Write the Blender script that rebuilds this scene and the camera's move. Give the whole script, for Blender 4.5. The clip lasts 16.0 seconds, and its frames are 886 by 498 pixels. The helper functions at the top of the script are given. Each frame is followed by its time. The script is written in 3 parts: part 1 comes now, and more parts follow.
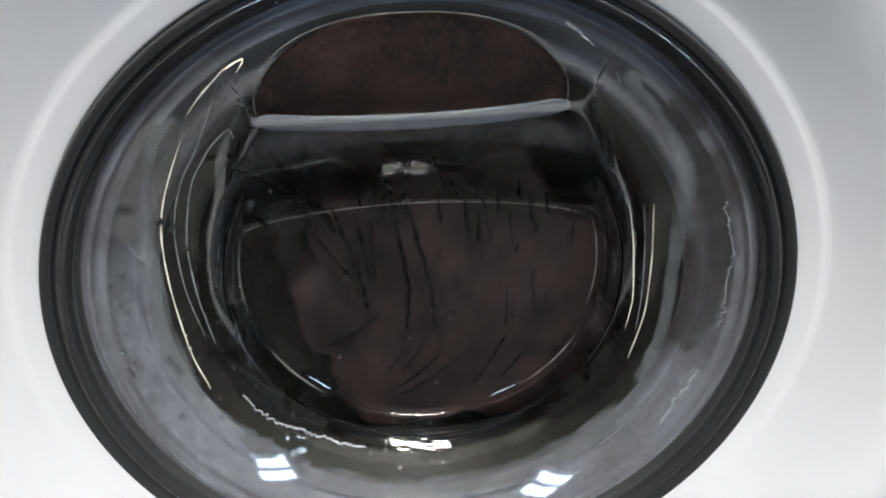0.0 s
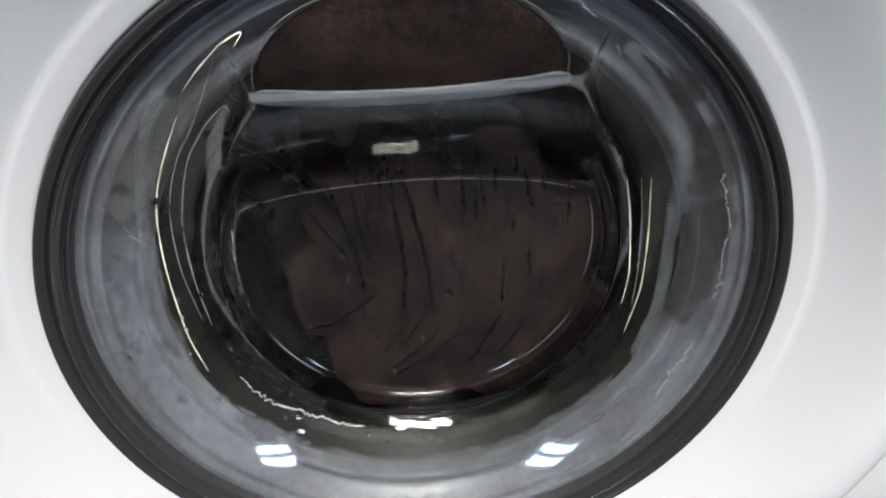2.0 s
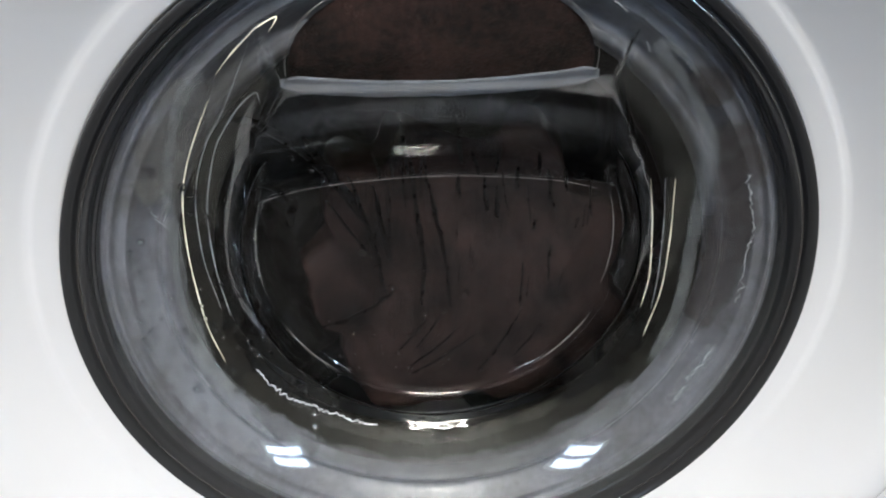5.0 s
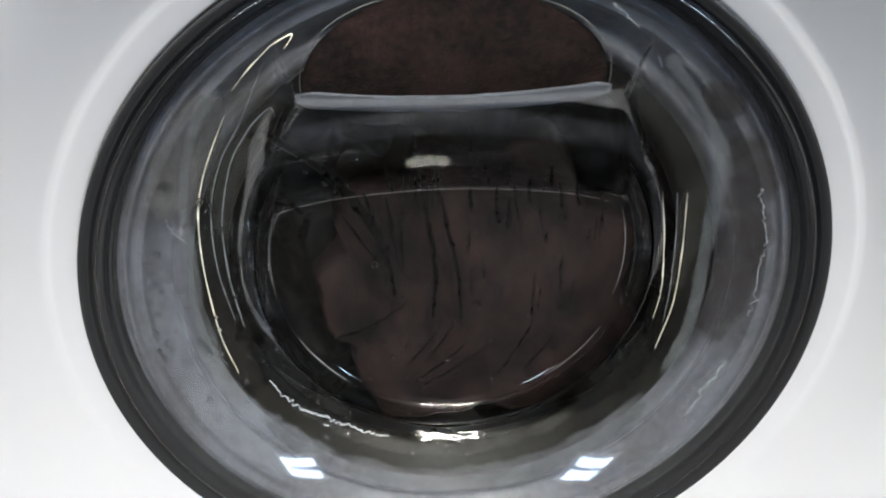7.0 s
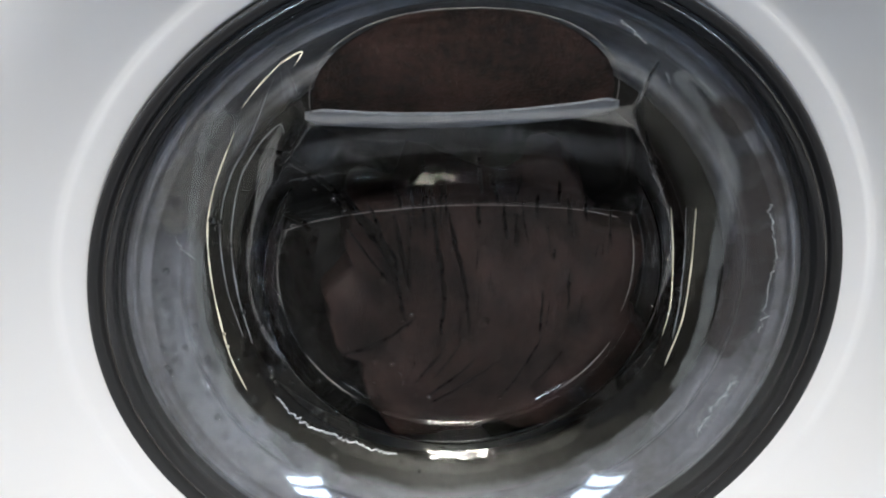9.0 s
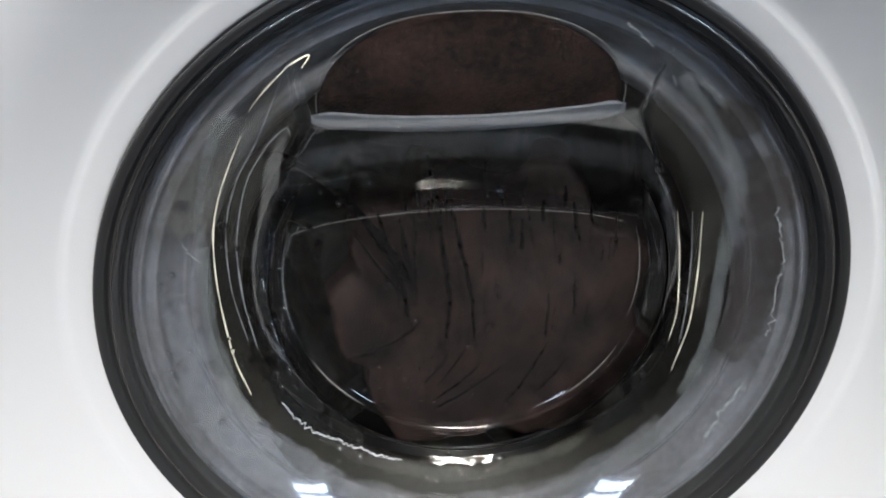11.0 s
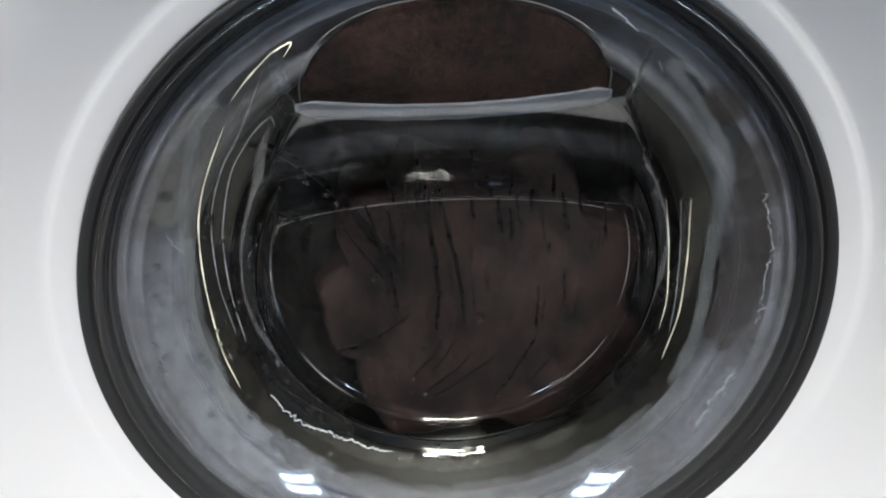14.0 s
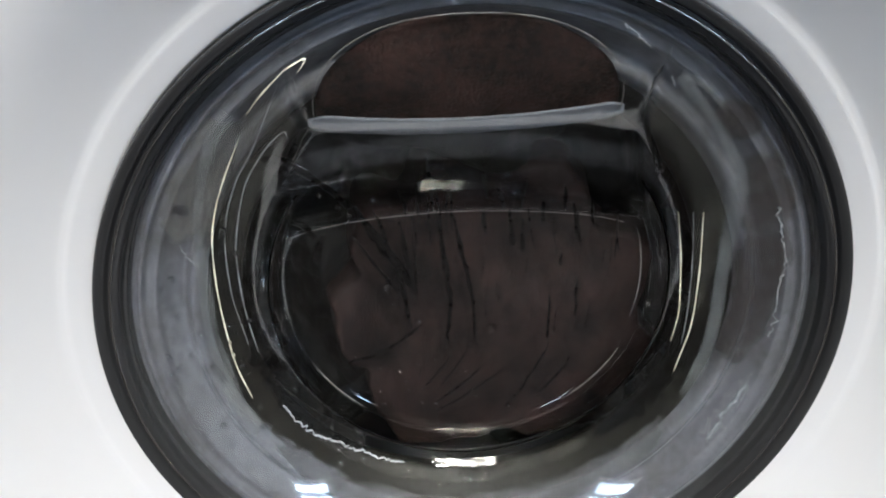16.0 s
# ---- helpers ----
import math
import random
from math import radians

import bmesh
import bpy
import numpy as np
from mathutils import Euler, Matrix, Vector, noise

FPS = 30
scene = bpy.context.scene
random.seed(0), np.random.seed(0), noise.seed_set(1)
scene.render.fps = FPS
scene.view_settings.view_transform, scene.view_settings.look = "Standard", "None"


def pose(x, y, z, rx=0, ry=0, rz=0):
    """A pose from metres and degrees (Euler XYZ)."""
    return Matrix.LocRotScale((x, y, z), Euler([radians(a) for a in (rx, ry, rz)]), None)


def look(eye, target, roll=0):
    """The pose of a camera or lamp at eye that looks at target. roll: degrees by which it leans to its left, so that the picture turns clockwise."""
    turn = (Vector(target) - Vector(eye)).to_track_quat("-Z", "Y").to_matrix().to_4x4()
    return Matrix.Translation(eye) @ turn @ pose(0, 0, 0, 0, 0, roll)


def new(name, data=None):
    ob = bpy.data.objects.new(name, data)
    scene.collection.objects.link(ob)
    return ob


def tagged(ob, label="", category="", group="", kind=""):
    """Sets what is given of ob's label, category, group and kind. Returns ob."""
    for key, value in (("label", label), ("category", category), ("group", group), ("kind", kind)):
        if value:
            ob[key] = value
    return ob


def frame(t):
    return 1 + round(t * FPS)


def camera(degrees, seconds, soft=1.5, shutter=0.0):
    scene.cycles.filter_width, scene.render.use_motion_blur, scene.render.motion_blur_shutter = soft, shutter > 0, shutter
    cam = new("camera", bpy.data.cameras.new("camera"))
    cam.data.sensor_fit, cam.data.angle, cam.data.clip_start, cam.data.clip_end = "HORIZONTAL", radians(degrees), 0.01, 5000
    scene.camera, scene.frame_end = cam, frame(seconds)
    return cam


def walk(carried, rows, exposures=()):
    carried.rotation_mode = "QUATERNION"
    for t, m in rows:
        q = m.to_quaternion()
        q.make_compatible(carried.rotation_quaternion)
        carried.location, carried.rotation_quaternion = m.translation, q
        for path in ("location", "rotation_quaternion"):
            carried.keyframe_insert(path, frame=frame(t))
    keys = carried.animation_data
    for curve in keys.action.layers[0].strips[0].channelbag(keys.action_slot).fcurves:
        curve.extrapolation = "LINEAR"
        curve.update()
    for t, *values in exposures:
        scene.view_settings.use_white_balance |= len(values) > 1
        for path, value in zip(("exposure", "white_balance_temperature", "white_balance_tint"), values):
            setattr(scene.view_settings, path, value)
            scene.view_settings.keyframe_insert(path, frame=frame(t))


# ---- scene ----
cam = camera(67, 16.0, soft=2.0)
PATH = [
    (0, (-0.0065, -0.2679, 0.6740), (0.0384, 0.6018, 0.1824), -1.66),
    (0.5, (-0.0047, -0.2671, 0.6751), (0.0359, 0.6029, 0.1837), -1.71),
    (1, (-0.0069, -0.2652, 0.6760), (0.0436, 0.6093, 0.1937), -1.62),
    (1.5, (-0.0160, -0.2653, 0.6741), (0.0645, 0.5958, 0.1720), -1.27),
    (2, (-0.0172, -0.2683, 0.6699), (0.0581, 0.5877, 0.1584), -1.49),
    (2.5, (-0.0240, -0.2705, 0.6598), (0.0632, 0.5876, 0.1538), -0.49),
    (3, (-0.0241, -0.2713, 0.6582), (0.0587, 0.5935, 0.1630), 0.20),
    (3.5, (-0.0220, -0.2721, 0.6589), (0.0469, 0.5951, 0.1656), -0.26),
    (4, (-0.0248, -0.2730, 0.6587), (0.0458, 0.5950, 0.1673), -0.15),
    (6.5, (-0.0276, -0.2740, 0.6608), (0.0344, 0.6018, 0.1822), -0.24),
    (7, (-0.0280, -0.2739, 0.6623), (0.0275, 0.6036, 0.1859), -0.49),
    (7.5, (-0.0278, -0.2742, 0.6620), (0.0216, 0.6071, 0.1921), -0.79),
    (8, (-0.0278, -0.2743, 0.6626), (0.0185, 0.6107, 0.1994), -0.79),
    (10.5, (-0.0316, -0.2746, 0.6583), (0.0179, 0.6208, 0.2159), -0.82),
    (11, (-0.0315, -0.2742, 0.6591), (0.0144, 0.6217, 0.2173), -0.94),
    (11.5, (-0.0331, -0.2745, 0.6584), (0.0122, 0.6237, 0.2212), -1.13),
    (12, (-0.0307, -0.2750, 0.6588), (0.0083, 0.6244, 0.2234), -1.19),
    (12.5, (-0.0302, -0.2744, 0.6603), (0.0061, 0.6244, 0.2235), -1.21),
    (13, (-0.0327, -0.2765, 0.6565), (0.0066, 0.6256, 0.2267), -1.17),
    (13.5, (-0.0302, -0.2765, 0.6537), (0.0164, 0.6208, 0.2148), -1.31),
    (14, (-0.0264, -0.2744, 0.6553), (0.0225, 0.6189, 0.2085), -1.32),
    (14.5, (-0.0249, -0.2752, 0.6552), (0.0164, 0.6208, 0.2130), -1.44),
    (15, (-0.0274, -0.2750, 0.6556), (0.0171, 0.6222, 0.2162), -1.38),
    (15.5, (-0.0287, -0.2729, 0.6597), (0.0129, 0.6214, 0.2141), -1.47),
    (16, (-0.0275, -0.2728, 0.6603), (0.0079, 0.6229, 0.2171), -1.60),
]
walk(cam, [(t, look(eye, target, roll)) for t, eye, target, roll in PATH], exposures=((0, 0.46, 5400, 14), (16, 0.46, 5400, 14)))

# ---- world and lights ----
ZC = 0.47            # height of the door's middle above the floor
world = bpy.data.worlds.new("world")
scene.world = world
world.use_nodes = True
sky = world.node_tree.nodes.new("ShaderNodeTexSky")
sky.sky_type, sky.sun_disc = "NISHITA", False
sky.sun_elevation, sky.sun_rotation = radians(35), radians(120)
world.node_tree.links.new(sky.outputs[0], world.node_tree.nodes["Background"].inputs[0])
world.node_tree.nodes["Background"].inputs[1].default_value = 0.12

LAMP_AT = (0.33, -1.70, 2.42)
LAMP_SIZE = (1.05, 0.30)
LAMP_POWER = 76
WIN_AT, WIN_Z, WIN_W, WIN_H = (-0.82, 1.47), (0.88, 0.64), 0.44, 0.48


def area_light(name, size, power, color, m):
    data = bpy.data.lights.new(name, "AREA")
    data.shape, data.size, data.size_y, data.energy, data.color = "RECTANGLE", size[0], size[1], power, color
    ob = new(name, data)
    ob.matrix_world = m
    return ob


area_light("lamp_light", LAMP_SIZE, LAMP_POWER, (1.0, 0.885, 0.675), pose(LAMP_AT[0], LAMP_AT[1], LAMP_AT[2] - 0.075))


# ---- materials ----
def material(name, color, rough=0.5, metal=0.0, vary=0.0, scale=30.0, bump=0.0, bump_scale=200.0, coat=0.0, stretch=(1, 1, 1), trans=0.0, ior=1.45, second=None, emit=0.0, stain=0.0):
    """A principled surface with two scales of variation, in metres."""
    m = bpy.data.materials.new(name)
    m.use_nodes = True
    n, l = m.node_tree.nodes, m.node_tree.links
    b = n["Principled BSDF"]
    b.inputs["Base Color"].default_value = (*color, 1)
    b.inputs["Roughness"].default_value = rough
    b.inputs["Metallic"].default_value = metal
    b.inputs["IOR"].default_value = ior
    b.inputs["Transmission Weight"].default_value = trans
    b.inputs["Coat Weight"].default_value = coat
    if emit:
        b.inputs["Emission Color"].default_value = (*color, 1)
        b.inputs["Emission Strength"].default_value = emit
    tc = n.new("ShaderNodeTexCoord")
    mp = n.new("ShaderNodeMapping")
    mp.inputs["Scale"].default_value = stretch
    l.new(tc.outputs["Object"], mp.inputs[0])
    if vary:
        big = n.new("ShaderNodeTexNoise")
        big.inputs["Scale"].default_value, big.inputs["Detail"].default_value = scale, 6
        small = n.new("ShaderNodeTexNoise")
        small.inputs["Scale"].default_value, small.inputs["Detail"].default_value = scale * 9, 3
        for t in (big, small):
            l.new(mp.outputs[0], t.inputs["Vector"])
        mix = n.new("ShaderNodeMix")
        mix.inputs[0].default_value = 0.35
        l.new(big.outputs[0], mix.inputs[2])
        l.new(small.outputs[0], mix.inputs[3])
        ramp = n.new("ShaderNodeValToRGB")
        ramp.color_ramp.elements[0].position, ramp.color_ramp.elements[1].position = 0.36, 0.64
        other = second or tuple(c * (1 - vary) for c in color)
        ramp.color_ramp.elements[0].color = (*other, 1)
        ramp.color_ramp.elements[1].color = (*color, 1)
        l.new(mix.outputs[0], ramp.inputs[0])
        l.new(ramp.outputs[0], b.inputs["Base Color"])
        rr = n.new("ShaderNodeMapRange")
        rr.inputs["To Min"].default_value, rr.inputs["To Max"].default_value = max(0.02, rough - 0.12 * (vary > 0.05)), min(1, rough + 0.1)
        l.new(big.outputs[0], rr.inputs[0])
        l.new(rr.outputs[0], b.inputs["Roughness"])
    if bump:
        bn = n.new("ShaderNodeTexNoise")
        bn.inputs["Scale"].default_value, bn.inputs["Detail"].default_value = bump_scale, 4
        l.new(mp.outputs[0], bn.inputs["Vector"])
        bp = n.new("ShaderNodeBump")
        bp.inputs["Strength"].default_value, bp.inputs["Distance"].default_value = bump, 0.002
        l.new(bn.outputs[0], bp.inputs["Height"])
        l.new(bp.outputs[0], b.inputs["Normal"])
    return m


WHITE = material("white_enamel", (0.80, 0.80, 0.80), 0.22, bump=0.006, bump_scale=260, coat=0.3)
BLACK = material("black_gloss_plastic", (0.036, 0.036, 0.037), 0.10, vary=0.05, scale=40)
GLASS = material("door_glass", (0.93, 0.95, 0.94), 0.0, trans=1.0, ior=1.5)
WATER = material("water", (0.97, 0.98, 0.98), 0.0, trans=1.0, ior=1.33)
GLINT_METAL = material("glint_metal", (0.58, 0.57, 0.55), 0.20, metal=1.0, vary=0.1, scale=60)
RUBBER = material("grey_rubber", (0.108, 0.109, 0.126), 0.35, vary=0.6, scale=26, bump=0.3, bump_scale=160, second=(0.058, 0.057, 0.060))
RUBBER_DARK = material("dark_rubber", (0.013, 0.0116, 0.0095), 0.5, vary=0.6, scale=40, bump=0.4, bump_scale=160, second=(0.006, 0.0055, 0.0045))
STEEL = material("drum_steel", (0.35, 0.35, 0.36), 0.35, metal=1.0, vary=0.2, scale=30)
CLOTH = material("wet_brown_cloth", (0.0190, 0.0104, 0.0092), 0.6, vary=0.5, scale=40, bump=0.35, bump_scale=700, second=(0.0020, 0.0014, 0.0013))
CLOTH_RED = material("wet_maroon_cloth", (0.054, 0.026, 0.021), 0.6, vary=0.6, scale=32, bump=0.6, bump_scale=700, second=(0.006, 0.004, 0.0036))
CLOTH_DARK = material("wet_dark_cloth", (0.0050, 0.0048, 0.0045), 0.45, vary=0.5, scale=30, bump=0.6, bump_scale=900)
RUN = material("dirty_water_run", (0.0015, 0.0012, 0.0012), 0.3, vary=0.3, scale=200)
# Also colours the thin grey painted reflections at the bowl's sides.
SUDS_GLINT = material("suds_and_glint_line", (0.30, 0.31, 0.33), 0.3, vary=0.4, scale=300)
# Blue-grey painted in for the bright reflection where the facet turns.
FACET_GLINT = material("pale_facet_glint", (0.125, 0.128, 0.145), 0.5, vary=0.3, scale=60, bump=0.3, bump_scale=600)
LINE = material("pale_edge", (0.24, 0.22, 0.215), 0.3, vary=0.4, scale=200)
# Pale grey painted in for highlights on the glass edges.
EDGE_GLINT = material("glass_edge_glint", (0.13, 0.125, 0.12), 0.3, vary=0.4, scale=200)
# Cream painted in for lamp reflections on the moulded glass.
LAMP_GLINT = material("pale_lamp_glint", (0.80, 0.74, 0.58), 0.2, vary=0.05, scale=100)
PLASTER = material("wall_plaster", (0.075, 0.073, 0.071), 0.85, vary=0.12, scale=3, bump=0.2, bump_scale=120)
CEILING = material("ceiling_paint", (0.68, 0.68, 0.66), 0.9, vary=0.08, scale=3)
FLOOR = material("floor_tile", (0.020, 0.015, 0.013), 0.7, vary=0.35, scale=7)
FRAME = material("window_paint", (0.75, 0.75, 0.74), 0.4, vary=0.05, scale=20)
PANES = [material("window_daylight", (0.72, 0.87, 1.0), 0.5, emit=e) for e in (13.0, 18.0)]
DIFFUSER = material("lamp_diffuser", (1.0, 0.86, 0.60), 0.5, emit=14.0)


def film(name, color, most, scale, low=0.3, high=0.7, amp=0.8):
    """A see-through film: it covers most where the mesh says so, broken up by noise."""
    m = material(name, color, 0.45, vary=0.35, scale=scale * 0.7)
    n, l = m.node_tree.nodes, m.node_tree.links
    n["Principled BSDF"].inputs["Specular IOR Level"].default_value = 0.08
    at = n.new("ShaderNodeAttribute")
    at.attribute_name = "cover"
    tc, tx = n.new("ShaderNodeTexCoord"), n.new("ShaderNodeTexNoise")
    tx.inputs["Scale"].default_value, tx.inputs["Detail"].default_value, tx.inputs["Distortion"].default_value = scale, 6, 0.15
    l.new(tc.outputs["Object"], tx.inputs["Vector"])
    centred, mul, add, mr = n.new("ShaderNodeMath"), n.new("ShaderNodeMath"), n.new("ShaderNodeMath"), n.new("ShaderNodeMapRange")
    centred.operation, mul.operation, add.operation = "SUBTRACT", "MULTIPLY", "ADD"
    centred.inputs[1].default_value, mul.inputs[1].default_value = 0.5, amp * 4
    l.new(tx.outputs[0], centred.inputs[0])
    l.new(centred.outputs[0], mul.inputs[0])
    l.new(mul.outputs[0], add.inputs[0])
    l.new(at.outputs["Fac"], add.inputs[1])
    mr.interpolation_type = "SMOOTHSTEP"
    mr.inputs["From Min"].default_value, mr.inputs["From Max"].default_value, mr.inputs["To Max"].default_value = low, high, most
    l.new(add.outputs[0], mr.inputs[0])
    l.new(mr.outputs[0], n["Principled BSDF"].inputs["Alpha"])
    return m


BLOTCH = film("suds_blotches", (0.30, 0.31, 0.36), 0.30, 240, 0.25, 1.35, 1.1)
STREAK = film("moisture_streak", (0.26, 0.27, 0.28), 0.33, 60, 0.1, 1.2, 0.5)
HAZE = film("dirt_haze", (0.13, 0.125, 0.12), 0.6, 80, 0.2, 1.0, 0.8)
VEIL = film("olive_veil", (0.105, 0.100, 0.086), 0.30, 55, 0.1, 1.3, 0.6)
DARK_MOTTLE = film("black_mottle", (0.006, 0.0055, 0.005), 0.9, 110, 0.35, 0.9, 1.0)
SLIME = film("grey_slime", (0.11, 0.11, 0.118), 0.6, 75, 0.15, 1.1, 0.7)
GRIME = film("brown_grime", (0.045, 0.038, 0.036), 0.6, 70, 0.1, 1.0, 0.6)
FOAM = material("foam", (0.55, 0.56, 0.60), 0.3, vary=0.3, scale=300)


for m in (CLOTH, CLOTH_RED, CLOTH_DARK, RUN, RUBBER_DARK):
    m.node_tree.nodes["Principled BSDF"].inputs["Specular IOR Level"].default_value = 0.12


# ---- mesh helpers ----
def part(name, bm, mat, parent=None, label="", smooth=True):
    me = bpy.data.meshes.new(name)
    bmesh.ops.recalc_face_normals(bm, faces=bm.faces)
    bm.to_mesh(me)
    bm.free()
    if smooth:
        for p in me.polygons:
            p.use_smooth = True
    me.materials.append(mat)
    ob = new(name, me)
    if parent:
        ob.parent = parent
    if label:
        tagged(ob, label)
    return ob


def empty(name, m, label, category, group="", kind=""):
    ob = new(name)
    ob.matrix_world = m
    return tagged(ob, label, category, group, kind)


def box(bm, size, m=Matrix(), bevel=0.0):
    made = bmesh.ops.create_cube(bm, size=1, matrix=m @ Matrix.Diagonal((*size, 1)))
    if bevel:
        edges = {e for v in made["verts"] for e in v.link_edges}
        bmesh.ops.bevel(bm, geom=list(edges), offset=bevel, segments=2, affect="EDGES", profile=0.5)
    return bm


def lathe(profile, steps=128, closed=False):
    """Turns (radius, depth) pairs about the door's axis, which is y."""
    bm = bmesh.new()
    rings = []
    for r, y in profile:
        rings.append([bm.verts.new((r * math.cos(a), y, r * math.sin(a))) for a in (2 * math.pi * k / steps for k in range(steps))])
    pairs = list(zip(rings, rings[1:])) + ([(rings[-1], rings[0])] if closed else [])
    for a, b in pairs:
        for k in range(steps):
            bm.faces.new((a[k], a[(k + 1) % steps], b[(k + 1) % steps], b[k]))
    return bm


def rounded(points, times=3):
    """A profile with its corners rounded by repeated corner cutting."""
    for _ in range(times):
        out = [points[0]]
        for a, b in zip(points, points[1:]):
            out.append(tuple(p + (q - p) * 0.25 for p, q in zip(a, b)))
            out.append(tuple(p + (q - p) * 0.75 for p, q in zip(a, b)))
        out.append(points[-1])
        points = out
    return points


# ---- room ----
RX, RY0, RY1, RH = 2.3, -2.4, 0.62, 2.5


def wall_box(name, size, at, mat, label):
    ob = part(name, box(bmesh.new(), size), mat, smooth=False)
    ob.location = at
    return tagged(ob, label, "room", kind="structure")


wall_box("floor", (2 * RX + 0.4, RY1 - RY0 + 0.4, 0.1), (0, (RY0 + RY1) / 2, -0.05), FLOOR, "dull brown utility room floor")
wall_box("ceiling", (2 * RX + 0.4, RY1 - RY0 + 0.4, 0.1), (0, (RY0 + RY1) / 2, RH + 0.05), CEILING, "matt pale painted utility room ceiling")
wall_box("wall_north", (2 * RX + 0.4, 0.1, RH), (0, RY1 + 0.05, RH / 2), PLASTER, "plain dark grey plastered wall behind the machine")
for sx, nm in ((-1, "wall_west"), (1, "wall_east")):
    wall_box(nm, (0.1, RY1 - RY0, RH), (sx * (RX + 0.05), (RY0 + RY1) / 2, RH / 2), PLASTER, "plain dark grey plastered side wall of the room")


def south_wall():
    """The wall with the two windows, in piers, sills and lintels round the openings."""
    bm = bmesh.new()
    y, th = RY0 - 0.05, 0.1
    edges = [-RX - 0.2, WIN_AT[0] - WIN_W / 2, WIN_AT[0] + WIN_W / 2, WIN_AT[1] - WIN_W / 2, WIN_AT[1] + WIN_W / 2, RX + 0.2]
    for a, b in zip(edges[::2], edges[1::2]):
        box(bm, (b - a, th, RH), pose((a + b) / 2, y, RH / 2))
    for x, zw in zip(WIN_AT, WIN_Z):
        z0, z1 = zw - WIN_H / 2, zw + WIN_H / 2
        box(bm, (WIN_W, th, z0), pose(x, y, z0 / 2))
        box(bm, (WIN_W, th, RH - z1), pose(x, y, (RH + z1) / 2))
    ob = part("wall_south", bm, PLASTER, smooth=False)
    tagged(ob, "plain dark grey plastered wall with two windows", "room", kind="structure")


south_wall()


def window(name, x, z, pane_material):
    w = empty(name, pose(x, RY0 - 0.05, z), "white framed daylit window with two tall panes", "window", kind="structure")
    bm = bmesh.new()
    for s in (-1, 1):
        box(bm, (0.05, 0.07, WIN_H), pose(s * (WIN_W / 2 - 0.025), 0, 0), 0.004)
        box(bm, (WIN_W - 0.1, 0.07, 0.05), pose(0, 0, s * (WIN_H / 2 - 0.025)), 0.004)
    part("window_frame", bm, FRAME, w, smooth=False)
    bm = box(bmesh.new(), (0.04, 0.06, WIN_H - 0.1))
    part("glazing_bar", bm, FRAME, w, smooth=False)
    for s in (-1, 1):
        bm = box(bmesh.new(), (WIN_W / 2 - 0.07, 0.006, WIN_H - 0.1), pose(s * (WIN_W / 4 - 0.015), -0.005, 0))
        part("pane", bm, pane_material, w, smooth=False)


window("window_1", WIN_AT[0], WIN_Z[0], PANES[0])
window("window_2", WIN_AT[1], WIN_Z[1], PANES[1])


def ceiling_lamp():
    w = empty("ceiling_lamp", pose(*LAMP_AT), "warm white rectangular ceiling lamp with a frosted diffuser", "lamp")
    part("housing", box(bmesh.new(), (LAMP_SIZE[0] + 0.04, LAMP_SIZE[1] + 0.04, 0.08), pose(0, 0, 0.04), 0.008), FRAME, w, smooth=False)
    part("diffuser", box(bmesh.new(), (LAMP_SIZE[0], LAMP_SIZE[1], 0.05), pose(0, 0, -0.027), 0.01), DIFFUSER, w, smooth=False)


ceiling_lamp()

# ---- washing machine ----
machine = empty("washing_machine", pose(0, 0, ZC), "white front-loading washing machine with a black-rimmed glass door", "washing machine")
FRONT = -0.004       # the cabinet's front


def door_ring():
    p = [(0.1815, 0.014), (0.1816, 0.004), (0.1820, 0.0016), (0.1835, 0.0003), (0.1900, -0.0036), (0.1914, -0.0044), (0.1932, -0.0051), (0.1960, -0.0066),
         (0.2080, -0.0165), (0.2190, -0.0260), (0.2280, -0.0325), (0.2370, -0.0370), (0.2480, -0.0385), (0.2580, -0.0375), (0.2620, -0.0340), (0.2632, -0.0250), (0.2632, 0.004), (0.2300, 0.010), (0.2, 0.014), (0.1815, 0.014)]
    return lathe(rounded(p), 160)


door = part("door", door_ring(), WHITE, machine, "glossy white dished door ring")


def bezel():
    p = [(0.1690, 0.0140), (0.1691, 0.0072), (0.1698, 0.0064), (0.1706, 0.0062), (0.1709, 0.0036), (0.1714, 0.0016), (0.1728, 0.0000), (0.1738, -0.0016), (0.1744, -0.0016), (0.1749, 0.0006),
         (0.1756, 0.0012), (0.1764, -0.0010), (0.1772, -0.0024), (0.1792, -0.0040), (0.1804, -0.0042), (0.1811, -0.0026), (0.1813, 0.0010), (0.1813, 0.0070), (0.1800, 0.0140), (0.1690, 0.0140)]
    return lathe(rounded(p, 2), 192)


rim = part("bezel", bezel(), BLACK, door, "glossy black rounded plastic rim")
# A metal bead added to give the black ridge its highlight line.
RIM_GLINT = [(0.1740 + 0.0005 * math.cos(a), -0.0012 + 0.0005 * math.sin(a)) for a in (2 * math.pi * k / 10 for k in range(11))]
part("rim_glint", lathe(RIM_GLINT, 192), GLINT_METAL, rim, "thin metal line added for the rim highlight")

